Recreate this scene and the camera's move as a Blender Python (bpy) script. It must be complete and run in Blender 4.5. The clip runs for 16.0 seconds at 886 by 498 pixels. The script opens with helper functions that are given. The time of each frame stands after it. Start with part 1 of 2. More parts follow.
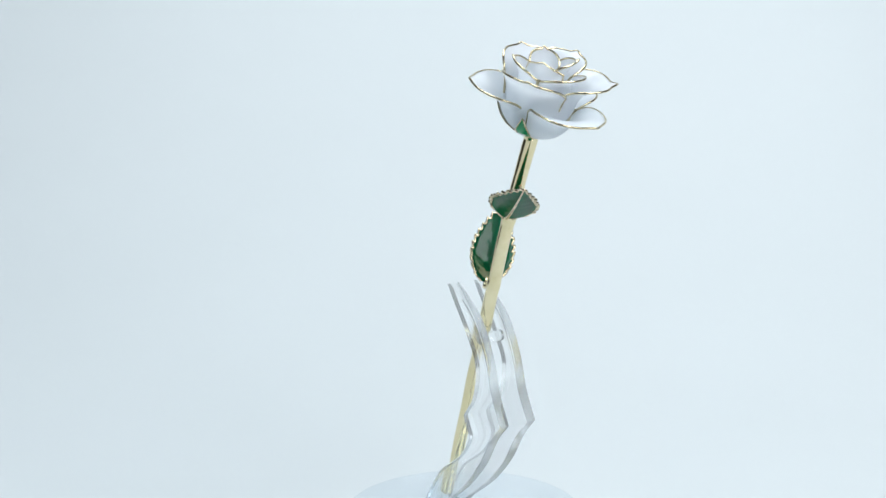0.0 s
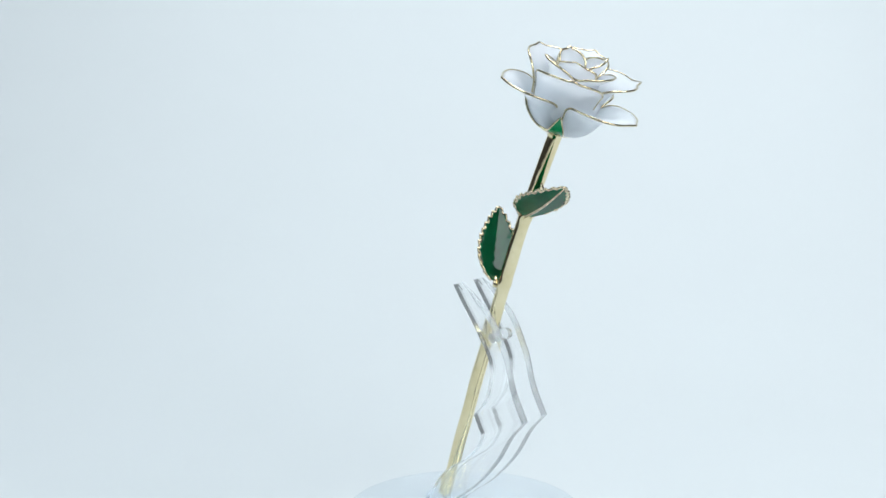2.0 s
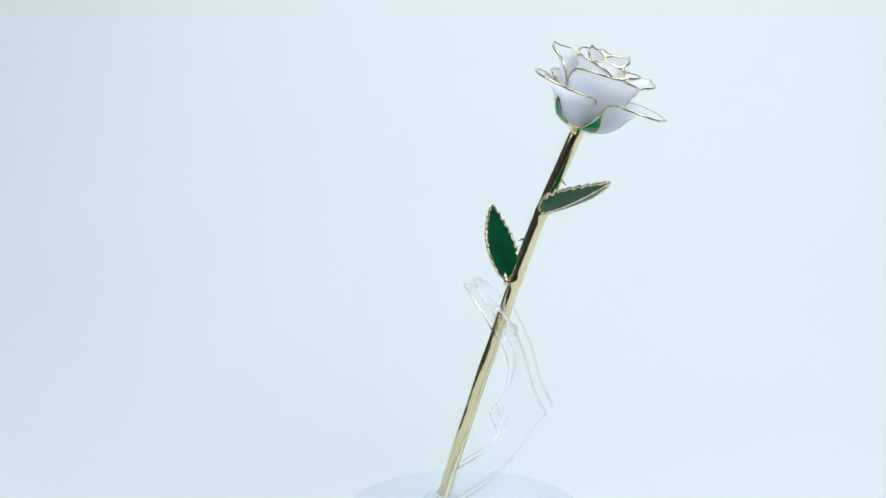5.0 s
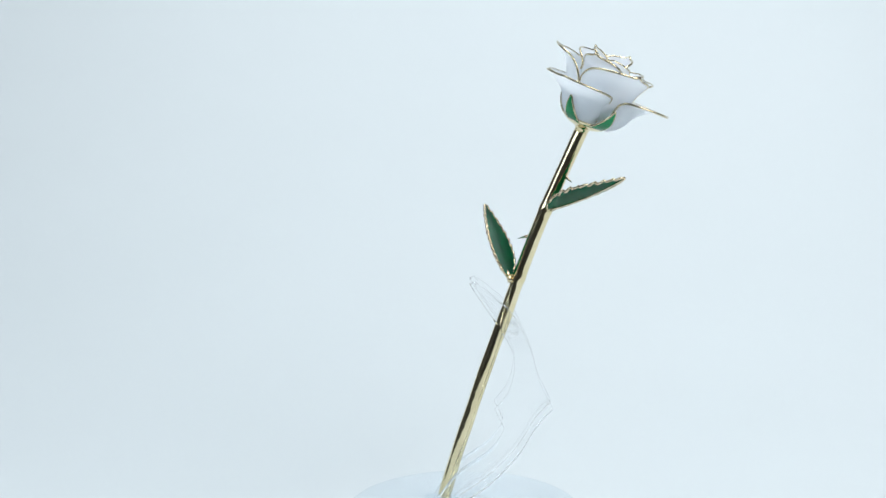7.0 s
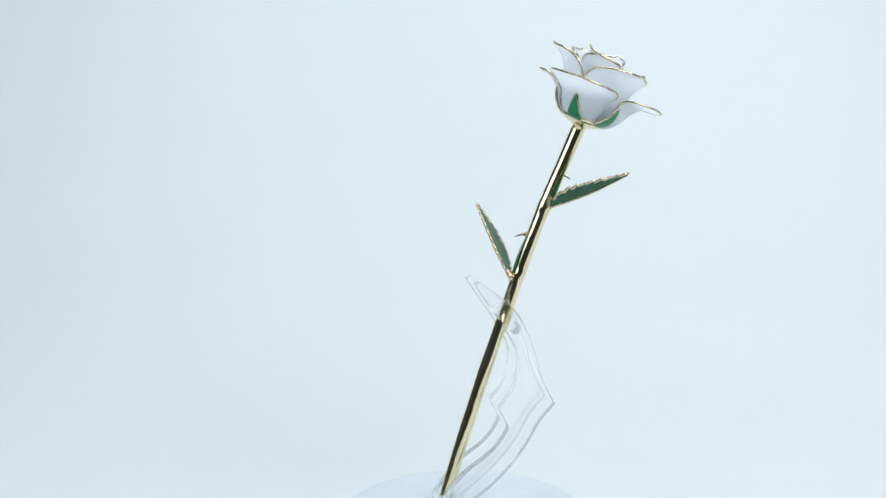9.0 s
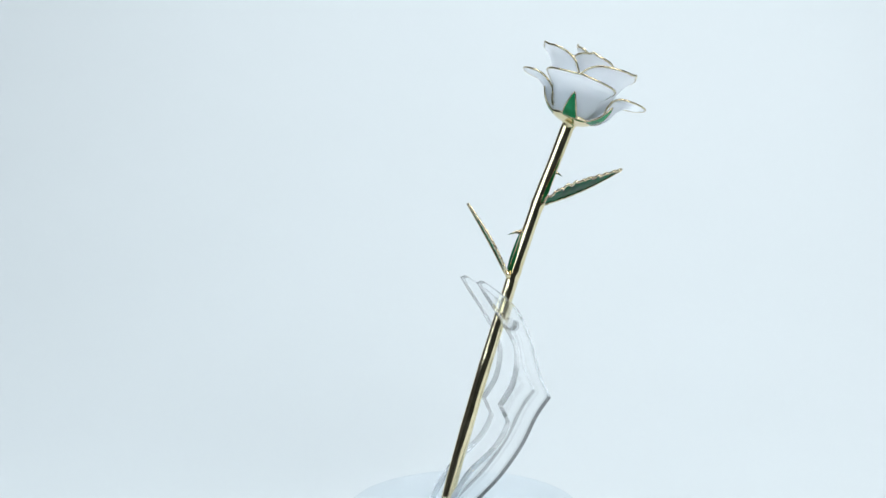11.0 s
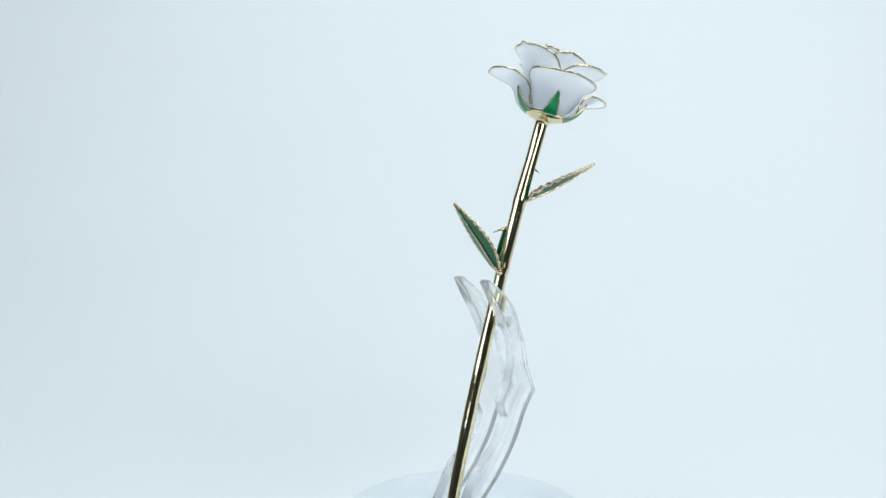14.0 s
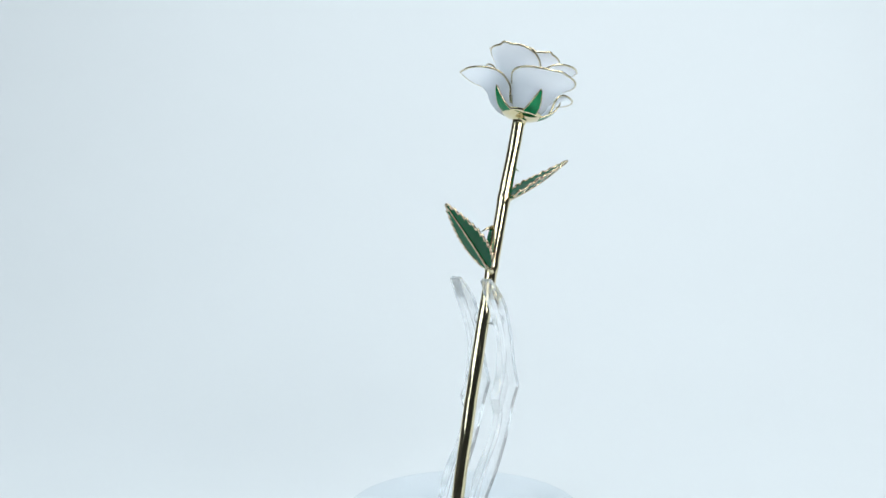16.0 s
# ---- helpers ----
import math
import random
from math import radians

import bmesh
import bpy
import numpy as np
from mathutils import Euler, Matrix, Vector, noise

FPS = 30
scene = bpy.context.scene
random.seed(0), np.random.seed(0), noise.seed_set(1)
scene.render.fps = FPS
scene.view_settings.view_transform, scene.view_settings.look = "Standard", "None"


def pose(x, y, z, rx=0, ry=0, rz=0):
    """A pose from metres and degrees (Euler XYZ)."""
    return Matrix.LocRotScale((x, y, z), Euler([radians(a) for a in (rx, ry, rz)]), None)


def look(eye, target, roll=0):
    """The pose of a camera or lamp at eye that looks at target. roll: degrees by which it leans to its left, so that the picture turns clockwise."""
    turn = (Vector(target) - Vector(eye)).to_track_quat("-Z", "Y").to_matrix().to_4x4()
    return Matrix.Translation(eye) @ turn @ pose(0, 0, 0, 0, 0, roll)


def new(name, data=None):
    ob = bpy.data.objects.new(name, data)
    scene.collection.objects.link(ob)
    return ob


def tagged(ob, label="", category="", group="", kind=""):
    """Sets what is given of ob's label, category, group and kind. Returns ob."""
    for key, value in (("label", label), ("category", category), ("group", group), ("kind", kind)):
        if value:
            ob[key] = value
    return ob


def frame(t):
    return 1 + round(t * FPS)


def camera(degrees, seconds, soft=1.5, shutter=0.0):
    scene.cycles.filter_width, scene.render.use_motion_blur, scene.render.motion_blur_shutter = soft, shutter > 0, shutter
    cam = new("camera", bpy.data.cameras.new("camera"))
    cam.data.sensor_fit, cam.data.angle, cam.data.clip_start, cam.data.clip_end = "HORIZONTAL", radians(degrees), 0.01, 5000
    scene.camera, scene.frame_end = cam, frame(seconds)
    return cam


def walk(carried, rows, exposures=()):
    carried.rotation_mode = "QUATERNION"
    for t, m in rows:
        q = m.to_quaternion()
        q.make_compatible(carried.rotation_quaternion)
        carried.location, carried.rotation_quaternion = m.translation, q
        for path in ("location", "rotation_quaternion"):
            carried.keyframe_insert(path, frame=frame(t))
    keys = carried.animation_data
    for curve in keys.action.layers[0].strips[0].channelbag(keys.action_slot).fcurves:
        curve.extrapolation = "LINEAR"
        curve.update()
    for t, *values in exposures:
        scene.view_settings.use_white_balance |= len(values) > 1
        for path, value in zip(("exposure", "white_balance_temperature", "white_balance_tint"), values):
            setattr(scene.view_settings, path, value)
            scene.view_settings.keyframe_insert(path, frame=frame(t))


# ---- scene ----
cam = camera(36.87, 16.0, soft=1.45)
DISC_T = 0.016          # thickness of the acrylic base
TOP = DISC_T + 0.0005   # height of its upper face over the table
eye = pose(0, -0.65, TOP + 0.1483 + 0.0913, 90 - 9.229, 0, 0.947)
walk(cam, [(0, eye), (16, eye)], exposures=[(0, 0.0), (16, 0.0)])


# ---- light ----
def area_lamp(name, place, target, sx, sy, watts, colour):
    data = bpy.data.lights.new(name, "AREA")
    data.shape, data.size, data.size_y, data.energy, data.color = "RECTANGLE", sx, sy, watts, colour
    ob = new(name, data)
    ob.matrix_world = look(place, target)
    return ob


world = bpy.data.worlds.new("room_air")
world.use_nodes = True
world.node_tree.nodes["Background"].inputs[0].default_value = (0.75, 0.88, 1.0, 1)
world.node_tree.nodes["Background"].inputs[1].default_value = 0.02
scene.world = world
COOL, BLUISH = (0.91, 0.95, 0.995), (0.80, 0.95, 1.06)
area_lamp("softbox_overhead", (0.15, 0.40, 1.80), (0.0, 0.95, 0.50), 1.0, 0.8, 20.0, COOL)
area_lamp("softbox_right", (0.83, -0.77, 1.03), (0.03, 0.0, 0.2), 1.0, 1.0, 19.2, COOL)
area_lamp("softbox_left", (-0.98, -0.75, 0.80), (0.03, 0.0, 0.2), 1.2, 0.7, 7.2, BLUISH)


# ---- materials ----
def material(name, colour, rough=0.5, metal=0.0, coat=0.0, spec=0.5):
    m = bpy.data.materials.new(name)
    m.use_nodes = True
    b = m.node_tree.nodes["Principled BSDF"]
    b.inputs["Base Color"].default_value = (*colour, 1)
    b.inputs["Roughness"].default_value = rough
    b.inputs["Metallic"].default_value = metal
    b.inputs["Coat Weight"].default_value = coat
    b.inputs["Coat Roughness"].default_value = 0.04
    b.inputs["Specular IOR Level"].default_value = spec
    return m, m.node_tree.nodes, m.node_tree.links, b


def mottled(name, dark, light, scale, rough, metal=0.0, coat=0.0, bump=0.0, bump_scale=None, detail=6.0):
    """A surface with two scales of variation and fine relief."""
    m, n, l, b = material(name, light, rough, metal, coat)
    co = n.new("ShaderNodeTexCoord")
    big, fine = n.new("ShaderNodeTexNoise"), n.new("ShaderNodeTexNoise")
    big.inputs["Scale"].default_value = scale
    big.inputs["Detail"].default_value = detail
    fine.inputs["Scale"].default_value = bump_scale or scale * 9
    fine.inputs["Detail"].default_value = 4
    ramp, mix = n.new("ShaderNodeValToRGB"), n.new("ShaderNodeMath")
    ramp.color_ramp.elements[0].color, ramp.color_ramp.elements[1].color = (*dark, 1), (*light, 1)
    ramp.color_ramp.elements[0].position, ramp.color_ramp.elements[1].position = 0.3, 0.7
    for t in (big, fine):
        l.new(co.outputs["Object"], t.inputs["Vector"])
    mix.operation = "MULTIPLY_ADD"
    mix.inputs[1].default_value = 0.3
    l.new(fine.outputs["Fac"], mix.inputs[0])
    l.new(big.outputs["Fac"], mix.inputs[2])
    mix2 = n.new("ShaderNodeMath")
    mix2.operation = "SUBTRACT"
    mix2.inputs[1].default_value = 0.15
    l.new(mix.outputs[0], mix2.inputs[0])
    l.new(mix2.outputs[0], ramp.inputs["Fac"])
    l.new(ramp.outputs["Color"], b.inputs["Base Color"])
    if bump:
        bp = n.new("ShaderNodeBump")
        bp.inputs["Strength"].default_value = 1.0
        bp.inputs["Distance"].default_value = bump
        l.new(fine.outputs["Fac"], bp.inputs["Height"])
        l.new(bp.outputs["Normal"], b.inputs["Normal"])
    return m


def acrylic(name, tint, ior, straight):
    """Solid clear acrylic: most of the light is bent, a share passes straight on through the thin sheet."""
    m, n, l, b = material(name, tint, 0.0)
    b.inputs["Transmission Weight"].default_value = 1.0
    b.inputs["IOR"].default_value = ior
    clear, mix = n.new("ShaderNodeBsdfTransparent"), n.new("ShaderNodeMixShader")
    clear.inputs["Color"].default_value = (1, 1, 1, 1)
    mix.inputs[0].default_value = straight
    l.new(b.outputs[0], mix.inputs[1])
    l.new(clear.outputs[0], mix.inputs[2])
    l.new(mix.outputs[0], n["Material Output"].inputs[0])
    return m


def clear_slab(name, tint):
    """A clear block seen through its flat faces: light passes straight on under a polished skin."""
    m, n, l, b = material(name, tint, 0.02)
    skin, clear, gloss, face, power, scale = (n.new("ShaderNode" + k) for k in
                                              ("MixShader", "BsdfTransparent", "BsdfGlossy", "LayerWeight", "Math", "Math"))
    clear.inputs["Color"].default_value = (*tint, 1)
    gloss.inputs["Roughness"].default_value = 0.03
    face.inputs["Blend"].default_value = 0.5
    power.operation, scale.operation = "POWER", "MULTIPLY_ADD"
    power.inputs[1].default_value = 5
    scale.inputs[1].default_value, scale.inputs[2].default_value = 0.75, 0.055
    l.new(face.outputs["Facing"], power.inputs[0])
    l.new(power.outputs[0], scale.inputs[0])
    l.new(scale.outputs[0], skin.inputs[0])
    l.new(clear.outputs[0], skin.inputs[1])
    l.new(gloss.outputs[0], skin.inputs[2])
    l.new(skin.outputs[0], n["Material Output"].inputs[0])
    return m


def translucent(m, colour, share):
    """Lets part of the light through a thin enamel sheet."""
    n, l = m.node_tree.nodes, m.node_tree.links
    t, mix = n.new("ShaderNodeBsdfTranslucent"), n.new("ShaderNodeMixShader")
    t.inputs["Color"].default_value = (*colour, 1)
    mix.inputs[0].default_value = share
    l.new(n["Principled BSDF"].outputs[0], mix.inputs[1])
    l.new(t.outputs[0], mix.inputs[2])
    l.new(mix.outputs[0], n["Material Output"].inputs[0])


PAPER = mottled("backdrop_paper", (0.612, 0.658, 0.668), (0.630, 0.676, 0.686), 3.0, 0.7, bump=0.00002, bump_scale=900)
# pale so that the unseen ceiling throws fill light on petals and acrylic
CEILING = mottled("ceiling_bounce", (0.58, 0.59, 0.60), (0.63, 0.64, 0.65), 4.0, 0.9, bump=0.0002)
WALL = mottled("grey_studio_wall", (0.16, 0.163, 0.17), (0.20, 0.204, 0.21), 4.0, 0.9, bump=0.0002)
GOLD = mottled("polished_gold", (0.73, 0.63, 0.38), (0.84, 0.74, 0.49), 120.0, 0.08, metal=1.0, bump=0.00003, bump_scale=420)
GOLD_EDGE = mottled("gold_edging", (0.42, 0.36, 0.23), (0.82, 0.72, 0.50), 400.0, 0.06, metal=1.0, bump=0.0002, bump_scale=520)
ENAMEL = mottled("white_enamel", (0.92, 0.945, 0.97), (0.94, 0.96, 0.985), 60.0, 0.12, coat=0.3, bump=0.00003, bump_scale=260)
GREEN = mottled("green_enamel", (0.004, 0.055, 0.027), (0.008, 0.110, 0.055), 130.0, 0.04, coat=0.0, bump=0.00005, bump_scale=150)
GREEN.node_tree.nodes["Principled BSDF"].inputs["Specular IOR Level"].default_value = 0.5
SEPAL_GREEN = mottled("bright_green_enamel", (0.004, 0.19, 0.060), (0.008, 0.31, 0.105), 160.0, 0.12, coat=0.0, bump=0.00005)
SEPAL_GREEN.node_tree.nodes["Principled BSDF"].inputs["Specular IOR Level"].default_value = 0.3
translucent(ENAMEL, (0.96, 0.98, 0.998), 0.60)
translucent(GREEN, (0.02, 0.46, 0.21), 0.42)
CLEAR = acrylic("clear_acrylic", (0.997, 0.999, 1.0), 1.36, 0.21)
CLEAR_BASE = clear_slab("clear_acrylic_base", (0.962, 0.983, 1.0))


# ---- mesh helpers ----
def finish(name, bm, mat, parent=None, smooth=True):
    me = bpy.data.meshes.new(name)
    bmesh.ops.recalc_face_normals(bm, faces=bm.faces)
    bm.to_mesh(me)
    bm.free()
    me.materials.append(mat)
    for f in me.polygons:
        f.use_smooth = smooth
    ob = new(name, me)
    if parent:
        ob.parent = parent
    return ob


def part(name, bm, mat, parent, label="", smooth=True):
    return tagged(finish(name, bm, mat, parent, smooth), label)


def grid_mesh(rows):
    """A sheet through rows of points."""
    bm = bmesh.new()
    vs = [[bm.verts.new(p) for p in r] for r in rows]
    for a, b in zip(vs, vs[1:]):
        for i in range(len(a) - 1):
            bm.faces.new((a[i], a[i + 1], b[i + 1], b[i]))
    return bm


def thick(bm, t):
    """Gives a sheet thickness, half to each side, with closed rims."""
    bm.normal_update()
    front = list(bm.verts)
    faces = list(bm.faces)
    edges = [e for e in bm.edges if e.is_boundary]
    normal = {v: v.normal.copy() for v in front}
    back = {v: bm.verts.new(v.co - normal[v] * t / 2) for v in front}
    for v in front:
        v.co += normal[v] * t / 2
    for f in faces:
        bm.faces.new([back[v] for v in reversed(f.verts)])
    for e in edges:
        a, b = e.verts
        bm.faces.new((a, b, back[b], back[a]))
    return bm


def tube(path, radius, sides=8, bm=None):
    """A round wire through points; radius is a number or one for each point."""
    bm = bm or bmesh.new()
    path = [Vector(p) for p in path]
    rad = radius if isinstance(radius, (list, tuple)) else [radius] * len(path)
    rings, side = [], None
    for i, p in enumerate(path):
        d = (path[min(i + 1, len(path) - 1)] - path[max(i - 1, 0)]).normalized()
        if side is None:
            side = d.orthogonal().normalized()
        side = (side - d * side.dot(d)).normalized()
        other = d.cross(side)
        rings.append([bm.verts.new(p + (side * math.cos(a) + other * math.sin(a)) * rad[i])
                      for a in (2 * math.pi * k / sides for k in range(sides))])
    for a, b in zip(rings, rings[1:]):
        for k in range(sides):
            bm.faces.new((a[k], a[(k + 1) % sides], b[(k + 1) % sides], b[k]))
    bm.faces.new(rings[0][::-1])
    bm.faces.new(rings[-1])
    return bm


def lathe(profile, sides=64, bm=None):
    """Turns (radius, height) points round z, closed at both ends."""
    bm = bm or bmesh.new()
    rings = [[bm.verts.new((r * math.cos(2 * math.pi * k / sides), r * math.sin(2 * math.pi * k / sides), z))
              for k in range(sides)] for r, z in profile]
    for a, b in zip(rings, rings[1:]):
        for k in range(sides):
            bm.faces.new((a[k], a[(k + 1) % sides], b[(k + 1) % sides], b[k]))
    bm.faces.new(rings[0][::-1])
    bm.faces.new(rings[-1])
    return bm


def spline(points, steps):
    """A smooth line through points (Catmull-Rom)."""
    ps = [Vector(p) for p in points]
    ps = [2 * ps[0] - ps[1]] + ps + [2 * ps[-1] - ps[-2]]
    out = []
    for a, b, c, d in zip(ps, ps[1:], ps[2:], ps[3:]):
        for k in range(steps):
            t = k / steps
            out.append(0.5 * (2 * b + (c - a) * t + (2 * a - 5 * b + 4 * c - d) * t * t + (3 * b - a - 3 * c + d) * t ** 3))
    return out + [ps[-2]]


def along(line, t):
    """The point at t from 0 to 1 on a list of points."""
    x = min(max(t, 0), 1) * (len(line) - 1)
    i = min(int(x), len(line) - 2)
    return line[i].lerp(line[i + 1], x - i)


# ---- the studio ----
def backdrop():
    """A paper sweep: the table top runs back and curves up into a wall."""
    prof = [(-0.42 + 0.1 * k, 0.0) for k in range(7)]
    y0, r = 0.2, 0.95
    prof += [(y0 + r * math.sin(a), r - r * math.cos(a)) for a in (math.pi / 2 * k / 40 for k in range(1, 41))]
    prof += [(y0 + r, r + 0.1 * k) for k in range(1, 13)]
    bm = thick(grid_mesh([[(-0.80 + 0.09 * i, y, z) for i in range(30)] for y, z in prof]), 0.002)
    bmesh.ops.translate(bm, verts=bm.verts, vec=(0, 0, -0.001))
    ob = finish("backdrop", bm, PAPER)
    return tagged(ob, "pale ice-blue seamless paper sweep behind the rose", "backdrop", kind="structure")


def slab(name, lo, hi, mat, label, category):
    bm = bmesh.new()
    bmesh.ops.create_cube(bm, size=1)
    for v in bm.verts:
        v.co = Vector([l + (c + 0.5) * (h - l) for l, h, c in zip(lo, hi, v.co)])
    return tagged(finish(name, bm, mat, smooth=False), label, category, kind="structure")


backdrop()
slab("table", (-0.78, -0.41, -0.75), (1.78, 0.24, -0.0025), WALL, "dark grey plain studio table under the paper sweep", "table")
slab("floor", (-2.6, -2.6, -0.85), (2.6, 2.6, -0.75), WALL, "dark grey plain studio floor", "floor")
# added out of view: closes the room and acts as a reflector
slab("ceiling", (-2.6, -2.6, 2.5), (2.6, 2.6, 2.6), CEILING, "unseen ceiling, off-white to bounce fill light down", "ceiling")
slab("wall_north", (-2.6, 2.5, -0.75), (2.6, 2.6, 2.5), WALL, "dark grey plain studio wall", "wall")
slab("wall_south", (-2.6, -2.6, -0.75), (2.6, -2.5, 2.5), WALL, "dark grey plain studio wall", "wall")
slab("wall_east", (2.5, -2.5, -0.75), (2.6, 2.5, 2.5), WALL, "dark grey plain studio wall", "wall")
slab("wall_west", (-2.6, -2.5, -0.75), (-2.5, 2.5, 2.5), WALL, "dark grey plain studio wall", "wall")


# ---- the acrylic stand ----
stand = tagged(new("display_stand"), "clear acrylic rose stand with two curved plates on a round base", "display stand")
stand.location = (0, 0, TOP)
R_DISC = 0.0597
rounded = [(0.0014 * math.sin(a), 0.0014 * math.cos(a)) for a in (math.pi / 2 * k / 6 for k in range(7))]
disc = part("base_disc", lathe([(R_DISC - 0.0012, -DISC_T), (R_DISC - 0.0003, -DISC_T + 0.0004), (R_DISC, -DISC_T + 0.0012)]
                               + [(R_DISC - 0.0014 + a, b - 0.0014) for a, b in reversed(rounded)], 160), CLEAR_BASE, stand, "thick clear round acrylic base")
disc.data.set_sharp_from_angle(angle=radians(20))


def plate(y, thickness):
    """One curved plate, cut from sheet: a horn that bows out to a corner, with a toothed inner edge."""
    mm = 0.001
    outer = spline([(5.0, 118.9, 0), (13.5, 112.8, 0), (24.4, 102.2, 0), (32.8, 85.1, 0), (37.3, 69.3, 0), (44.0, 55.2, 0)], 9)
    lower = spline([(44.0, 55.2, 0), (36.1, 46.1, 0), (27.2, 31.4, 0), (13.7, 16.7, 0), (-3, 4, 0), (-6, 0.2, 0)], 9)
    foot = [Vector((-15, 0.2, 0)), Vector((-15.5, 3, 0)), Vector((-14, 7, 0))]
    under = spline([(-9.1, 14.4, 0), (-1.9, 22.9, 0), (12.4, 33.3, 0), (19.5, 43.6, 0), (17.9, 48.8, 0), (15.2, 54.6, 0)], 8)
    inner = spline([(15.2, 54.6, 0), (22.6, 65.4, 0), (24.6, 81.0, 0), (17.4, 95.6, 0), (8.0, 109.5, 0), (2.4, 118.2, 0)], 9)
    ring = outer + lower[1:] + foot + under + inner[1:]
    bm = bmesh.new()
    f = bm.faces.new([bm.verts.new((p.x * mm, 0, p.y * mm)) for p in ring])
    out = bmesh.ops.extrude_face_region(bm, geom=[f])
    moved = [v for v in out["geom"] if isinstance(v, bmesh.types.BMVert)]
    bmesh.ops.translate(bm, verts=moved, vec=(0, thickness, 0))
    rims = [e for e in bm.edges if len(e.link_faces) == 2 and any(len(q.verts) > 4 for q in e.link_faces)]
    bmesh.ops.recalc_face_normals(bm, faces=bm.faces)
    bmesh.ops.bevel(bm, geom=rims, offset=0.0003, segments=1, affect="EDGES", profile=0.5)
    bmesh.ops.translate(bm, verts=bm.verts, vec=(0, y - thickness / 2, 0))
    ob = part("plate", bm, CLEAR, stand)
    ob.data.set_sharp_from_angle(angle=radians(24))
    return ob


plate(0.0065, 0.0055)
plate(-0.0100, 0.0055)
bar = tube([(0.0239, -0.0072, 0.0942), (0.0239, 0.0037, 0.0942)], 0.0028, 24)
part("cross_bar", bar, CLEAR, stand, "clear rod between the plates that carries the stem")
rest = bmesh.new()
bmesh.ops.create_cube(rest, size=1)
for v in rest.verts:
    v.co = Vector((-0.0105 + v.co.x * 0.018, -0.00175 + v.co.y * 0.0106, 0.0032 + v.co.z * 0.006))
bmesh.ops.bevel(rest, geom=list(rest.edges), offset=0.0005, segments=2, affect="EDGES")
part("stem_rest", rest, CLEAR_BASE, stand, "small clear block under the stem end", smooth=False)
for piece in stand.children:
    piece.visible_shadow = piece.name == "base_disc"   # thin clear panes let the light by

# ---- the rose ----
rose = tagged(new("gold_trimmed_rose"), "white enamel rose, gold edges and stem, leaning in acrylic stand", "artificial rose")
rose.location = (0, 0, TOP)
FOOT, NECK = Vector((-0.0102, -0.0008, 0.0068)), Vector((0.0569, -0.0067, 0.1952))
UP = Vector((0.40, -0.04, 1)).normalized()      # the flower's axis


def on_stem(z):
    """The stem bends slightly over as it rises."""
    over = max(0, (z - 0.12) / 0.075) ** 2
    aside = 0.0009 * min(1, max(0, (z - 0.105) / 0.035))
    return Vector((-0.01221 + 0.28442 * z + 0.35718 * z * z + 0.0012 * over - aside, -0.00075 - 0.01101 * z - 0.09999 * z * z + 0.0006 * over, z))


def stem():
    """A cast stem: round, with the slight dents and waves of plated wire."""
    line, rad = [], []
    for k in range(161):
        f = k / 160
        p = on_stem(FOOT.z + (NECK.z + 0.001 - FOOT.z) * f)
        line.append(p + Vector((0.00008 * math.sin(29 * f + 1), 0.00008 * math.sin(33 * f), 0)))
        node = sum(math.exp(-((p.z - z) / 0.0022) ** 2) for z in (0.1205, 0.1545))    # a slight swelling under each leaf
        rad.append(0.0032 + 0.00005 * math.sin(41 * f) + 0.0001 * f + 0.00028 * node)
    bm = tube(line, rad, 32)
    bm.normal_update()
    for v in list(bm.verts):
        p = v.co
        q = p - on_stem(p.z)
        d = noise.noise(p * 230) * 0.000036 + noise.noise(Vector((q.x * 1400, q.y * 1400, p.z * 60))) * 0.00006
        v.co = p + v.normal * d
    return part("stem", bm, GOLD, rose, "polished gold stem")


stem()
ex = Vector((UP.z, 0, -UP.x)).normalized()
ey = UP.cross(ex)


def bloom(r, az, h):
    """From radius, angle and height in the flower to the rose's space."""
    return NECK + ex * (r * math.cos(az)) + ey * (r * math.sin(az)) + UP * h


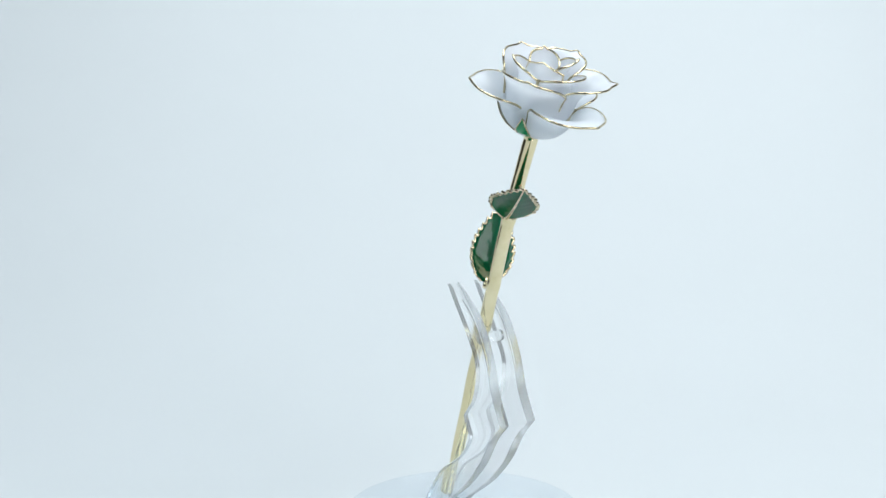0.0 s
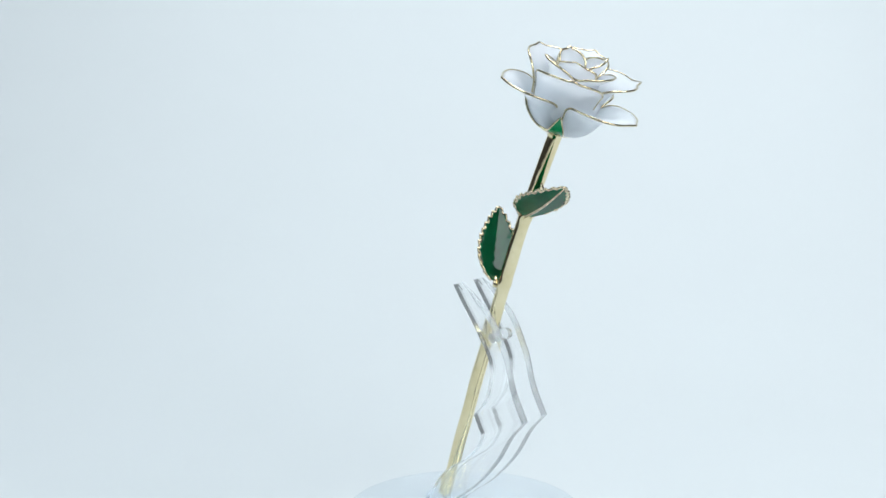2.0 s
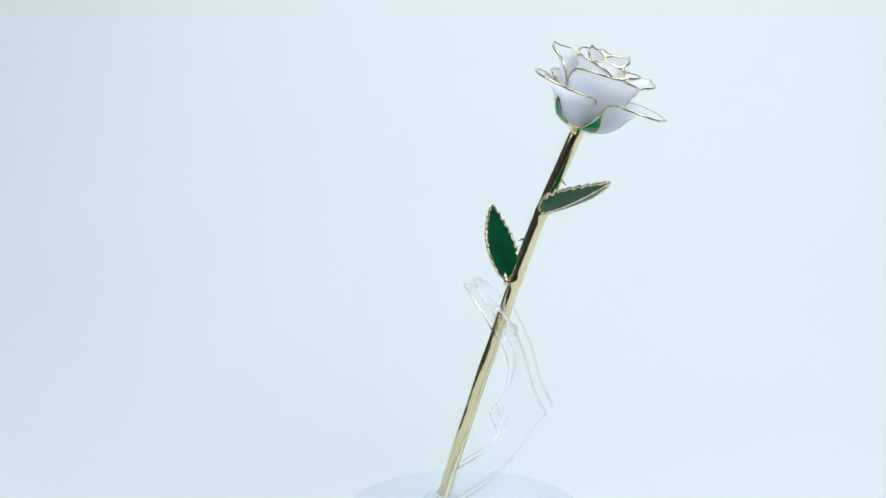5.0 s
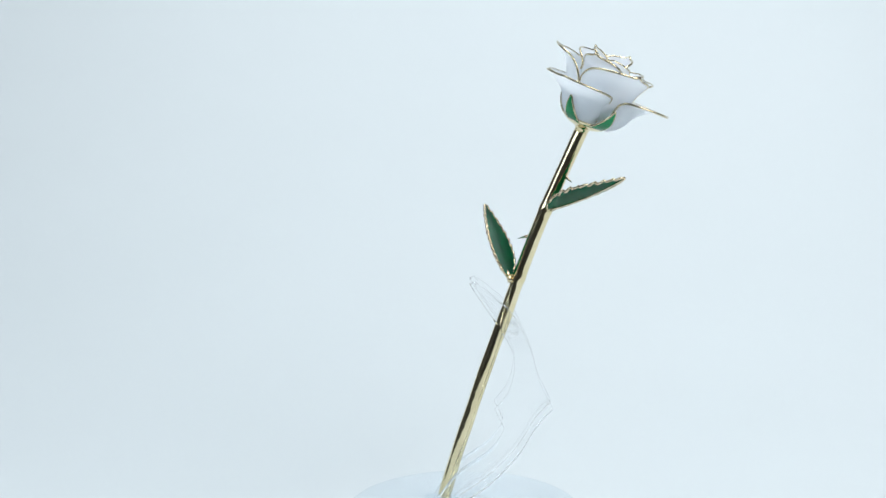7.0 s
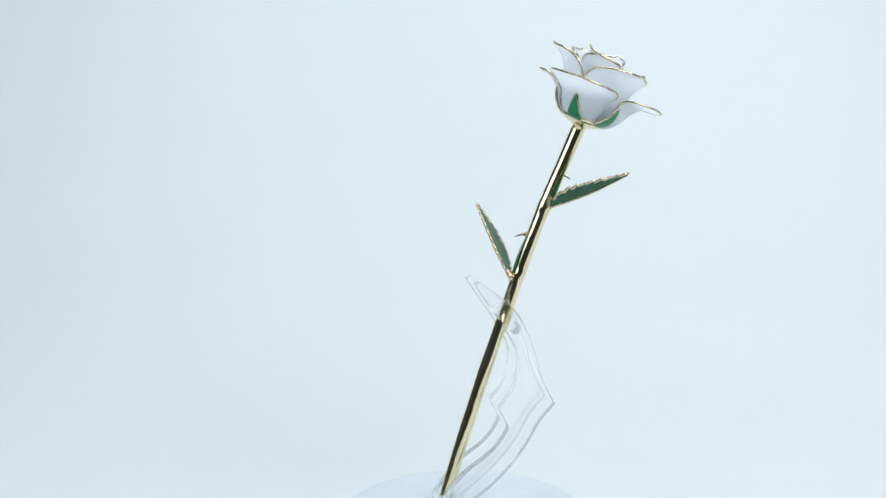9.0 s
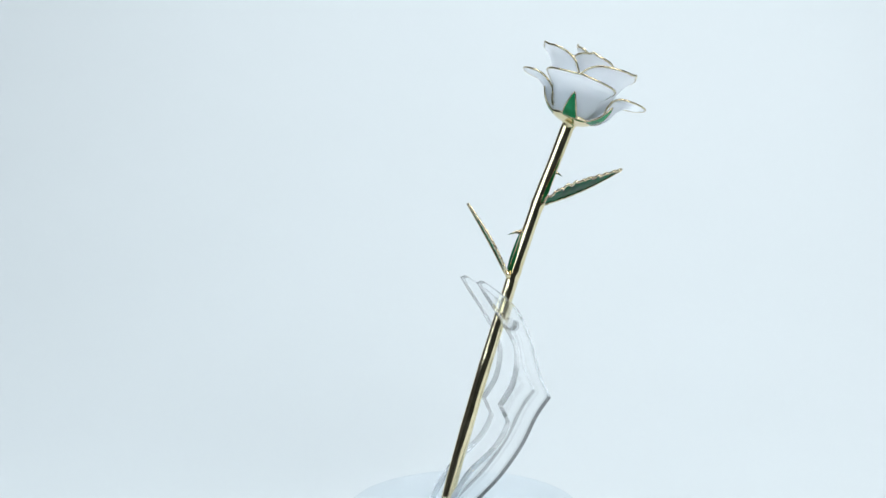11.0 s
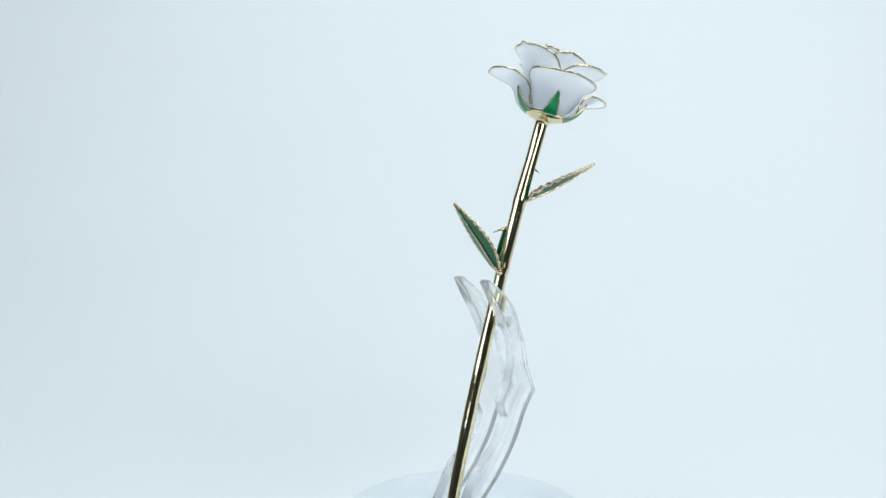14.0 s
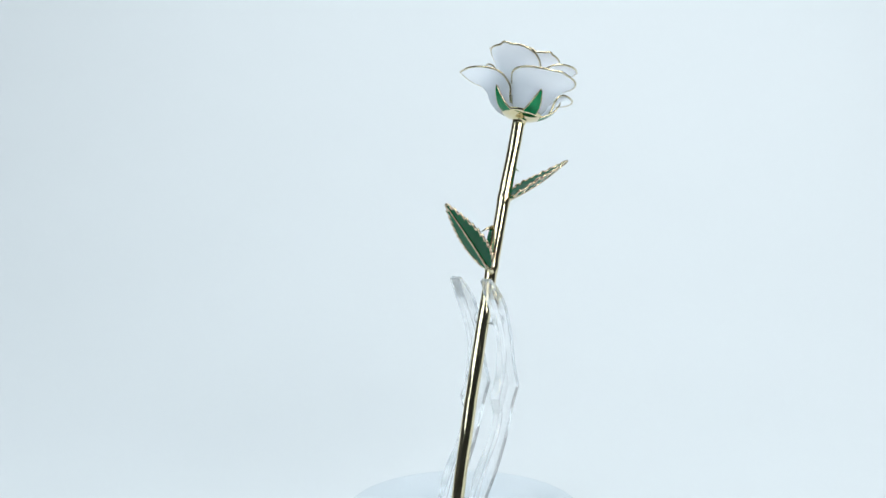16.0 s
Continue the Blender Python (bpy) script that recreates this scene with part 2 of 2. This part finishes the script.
def petal(az, half, prof, flare, drop=0.42, tip=0.04, tip_at=0.0, lap=1.0, power=6, low=0.3, wave=0.012, seed=0, wire=0.00054, turn_out=0.0, tilt=0.0, bulge=0.0, belly_at=0.0, pinch=0.0):
    """A cupped petal round the flower's axis. prof runs from base to rim as (radius, height) in mm; flare: how much less its corners
    lean out than its middle, in mm; drop: how far the rim falls at the sides; tip: the small point on the rim; lap: how one side
    lies outside the next petal; turn_out: how far the middle of the rim rolls over;
    tilt: how much higher the rim runs on one side; bulge: how far the petal bellies out round belly_at, in mm;
    pinch: how far its two sides draw in, in mm."""
    rnd = random.Random(seed)
    ph = rnd.random() * 6.28
    line = spline([(r * 0.001, h * 0.001, 0) for r, h in prof], 6)
    step = (line[-1] - line[-2])
    nu, nv = 48, 18

    def at(u, v):
        top = 1 - drop * abs(u) ** power + tilt * u + tip * math.exp(-((u - tip_at) / 0.07) ** 2) + wave * math.sin(6.5 * u + ph) * (1 - abs(u))
        x = v * top
        q = along(line, x)
        if x > 1:
            q = line[-1] + step * ((x - 1) * (len(line) - 1))
        r = q.x - flare * 0.001 * u * u * max(0, x) ** 3 + lap * 0.001 * u * (0.3 + 0.7 * v)
        r += bulge * 0.004 * max(0, 1 - (u - belly_at) ** 2) ** 1.5 * max(0, x * (1 - x))
        r -= pinch * 0.004 * u ** 4 * max(0, x * (1 - x))
        h = q.y - turn_out * 0.001 * (1 - u * u) * v ** 8
        return bloom(r, radians(az + half * u), h)

    us = [math.sin(math.pi / 2 * (-1 + 2 * i / nu)) * 0.6 + 0.4 * (-1 + 2 * i / nu) for i in range(nu + 1)]
    us[0], us[-1] = -1, 1
    vs = [j / nv for j in range(nv + 1)]
    ob = part("petal", thick(grid_mesh([[at(u, v) for u in us] for v in vs]), 0.0006), ENAMEL, rose)
    rim = [at(-1, low + (1 - low) * k / 8) for k in range(8)] + [at(u, 1) for u in us] + [at(1, 1 - (1 - low) * k / 8) for k in range(1, 9)]
    part("gold_edge", tube(rim, wire, 8), GOLD_EDGE, ob, "thin gold edging")
    return ob


CUP_OUT = [(4, 0.6), (10.5, 2.8), (14.9, 7.5), (18.2, 13)]
CUP_MID = [(3.5, 3), (10, 6), (15, 13), (17, 21)]
CUP_IN = [(3, 6), (8, 11), (11, 20), (12, 28)]
CUP_BUD = [(2, 10), (5.5, 18), (6.5, 26)]
petal(-127, 61, CUP_OUT + [(25, 17.5), (31.5, 19.6)], 9.5, tip=0.03, seed=1, low=0.5, lap=-1.0, pinch=3.4)
petal(4, 59, CUP_OUT + [(25.5, 18.2), (35.3, 19.8)], 13, tip=0.03, seed=2, bulge=3.4, belly_at=-0.45, tilt=-0.13, turn_out=1.0, low=0.5, power=5)
petal(112, 58, CUP_OUT + [(26, 17.8), (34, 19.2)], 11, tip=0.03, seed=3, low=0.5, power=5, pinch=1.6, bulge=3.6, belly_at=-0.55)
petal(-72, 62, CUP_MID + [(20, 26.5), (24, 30.4)], 2, drop=0.3, power=3, tip=0.05, tip_at=0.23, tilt=0.06, low=0.7, seed=4)
petal(50, 61, CUP_MID + [(22, 27), (29.4, 30.2)], 8, drop=0.34, power=3.5, tip=0.07, tip_at=0.0, low=0.7, seed=5)
petal(165, 61, CUP_MID + [(21, 28), (26.0, 31.8)], 5, drop=0.42, power=2.8, tip=0.055, tip_at=0.05, low=0.8, seed=6)
petal(-118, 62, CUP_IN + [(13.5, 30.5), (15.6, 33.4)], 1, drop=0.34, power=2.8, tip=0.055, tip_at=-0.1, low=0.8, seed=7)
petal(5, 60, CUP_IN + [(14.5, 29.5), (17.5, 32.4)], 1, drop=0.26, power=3, tip=0.02, tip_at=0.35, tilt=0.05, low=0.8, seed=8)
petal(106, 62, CUP_IN + [(16, 32), (21, 35)], 4, drop=0.36, power=3, tip=0.065, low=0.8, seed=9)
petal(158, 72, CUP_BUD + [(8, 33), (9.4, 36.8)], 1, drop=0.3, power=2.2, tip=0.08, low=0.75, seed=10)
petal(44, 70, CUP_BUD + [(9, 33), (11.6, 37.4)], 1, drop=0.3, power=2.2, tip=0.08, low=0.75, seed=11)
petal(-64, 66, [(3.5, 10), (8.5, 18), (9.5, 25), (7.5, 31), (4.2, 34.2)], -5, drop=0.16, power=2.2, tip=0.0, low=0.8, seed=12)
core = tube([bloom(0, 0, 0.006), bloom(0, 0, 0.018), bloom(0.0006, 0, 0.027), bloom(0.001, 1, 0.031)], [0.003, 0.0042, 0.0032, 0.0008], 16)
part("flower_core", core, ENAMEL, rose)

cup = bmesh.new()
lathe([(0.0029, -0.0030), (0.0033, -0.0022), (0.0035, -0.0014), (0.0040, -0.0008), (0.0055, -0.0004), (0.0070, 0.0000), (0.0090, 0.0009), (0.0112, 0.0025), (0.0110, 0.0029), (0.003, 0.0012)], 40, cup)
cup_turn = Matrix((ex, ey, UP)).transposed().to_4x4()
cup.transform(Matrix.Translation(NECK) @ cup_turn)
part("calyx", cup, GOLD, rose, "polished gold calyx cup")
SEP = [(9.6, 2.0), (12.6, 4.0), (14.9, 6.6), (16.7, 9.6), (18.0, 13.0)]
for az, proud in ((-59, 1.2), (-132, 0.2), (146, 0.0), (72, 0.4)):    # proud: how far, in mm, the petal behind pushes it out
    line = spline([(r * 0.001, h * 0.001, 0) for r, h in SEP], 5)

    def sep_at(u, v, az=az, line=line, proud=proud):
        q = along(line, v)
        w = 6.9 * (1 - v ** 1.7) + 0.2
        return bloom(q.x + 0.0002 + 0.001 * proud * min(1, 0.25 + 1.5 * v), radians(az) + u * w * 0.001 / 2 / max(q.x, 0.004), q.y - 0.0002)

    rows = [[sep_at(u / 4, v / 14) for u in range(-4, 5)] for v in range(15)]
    ob = part("sepal", thick(grid_mesh(rows), 0.0007), SEPAL_GREEN, rose, "bright green enamel sepal")
    rim = [sep_at(-1, v / 14) for v in range(15)] + [sep_at(1, v / 14) for v in range(13, -1, -1)]
    part("gold_edge", tube(rim, 0.00045, 6), GOLD_EDGE, ob, "thin gold edging")


def leaf(base, tip, side, width, fold, bow, teeth, rib_side, veins):
    """A serrated leaf, folded along its midrib. side: the way across it; fold: how far its edges rise; bow: how far the midrib bends;
    veins: the height of the ripples that run out from the midrib."""
    base, tip = Vector(base), Vector(tip)
    d = (tip - base)
    n_len = d.length
    d.normalize()
    side = (Vector(side) - d * d.dot(Vector(side))).normalized()
    nrm = d.cross(side).normalized()
    steps = teeth * 5

    def at(u, v, saw=True):
        w = width / 2 * math.sin(math.pi * (0.02 + 0.98 * v) ** 0.72) ** 0.85 if v < 1 else 0
        k = (v * teeth) % 1.0
        jag = (0.0017 * (k - 0.4)) if (saw and abs(u) == 1 and 0.06 < v < 0.97) else 0
        x = u * w + (jag if u > 0 else -jag)
        return base + d * (n_len * v + (0.0009 * k if jag else 0)) + side * x + nrm * (fold * abs(x) ** 1.5 / (width / 2) ** 0.5 + bow * math.sin(math.pi * v)
                                                                                          + veins * math.sin(2 * math.pi * (v * 8 - abs(u) * 1.3)) * min(1, 3 * abs(u)) * (1 - v))

    rows = [[at(u / 5, v / steps) for u in range(-5, 6)] for v in range(steps + 1)]
    ob = part("leaf", thick(grid_mesh(rows), 0.0006), GREEN, rose, "dark green enamel leaf with serrated gold edge")
    rim = [at(-1, v / steps) for v in range(steps + 1)] + [at(1, v / steps) for v in range(steps - 1, -1, -1)]
    rnd = random.Random(teeth + int(width * 1e5))
    bead = [0.00058 + 0.00028 * rnd.random() ** 2 for _ in rim]     # the plating gathers in small beads
    part("gold_edge", tube(rim, bead, 6), GOLD_EDGE, ob, "serrated gold edging")
    rib = [at(0, v / 20) + nrm * 0.0005 * rib_side for v in range(21)]
    part("midrib", tube(rib, [0.0009 - 0.0005 * k / 20 for k in range(21)], 6), GOLD_EDGE, ob, "gold midrib")
    part("leaf_stalk", tube([base - d * 0.003, base, base + d * 0.003], [0.0014, 0.0013, 0.0007], 8), GOLD, ob, "gold stalk")
    return ob


leaf((0.0218, -0.0040, 0.1210), (0.0103, 0.0148, 0.1544), (0.42, 0.906, 0), 0.0205, -0.10, -0.0003, 11, 1, 0.00005)
leaf((0.0412, -0.0075, 0.1550), (0.0751, -0.0265, 0.1724), (0.48, 0.80, -0.27), 0.0212, 0.29, -0.0014, 11, -1, 0.0005)


def thorn(base, tip):
    base, tip = Vector(base), Vector(tip)
    mid = base.lerp(tip, 0.45) + Vector((0, 0, 0.0005))
    part("thorn", tube([base, mid, tip], [0.0014, 0.0007, 0.0001], 8), GOLD_EDGE, rose, "small gold thorn")


# the sheath's dark reflections are put in as the leaf green
sheath = [on_stem(0.1215 + 0.019 * k / 8) + Vector((-0.0014, 0.0036, 0)) * (1 + 0.12 * math.sin(math.pi * k / 8)) for k in range(9)]
part("leaf_sheath", tube(sheath, [0.0011, 0.0012, 0.0012, 0.0012, 0.0011, 0.0010, 0.0009, 0.0008, 0.0006], 8), GREEN, rose, "sheath along the stem, dark green for its dark reflections")
thorn(on_stem(0.1405) + Vector((-0.0014, 0.0030, 0)), (0.0264, 0.0027, 0.1388))
thorn(on_stem(0.1705) + Vector((0.0018, -0.0005, 0)), (0.0519, -0.0080, 0.1681))


def motions():
    rows = [(t, 7.386 * (t - 7) - 0.0018 * (t - 7) ** 2) for t in (0, 2, 4, 6, 8, 10, 12, 14, 16)]
    for thing in (stand, rose):
        walk(thing, [(t, pose(0, 0, TOP, 0, 0, a)) for t, a in rows])


motions()
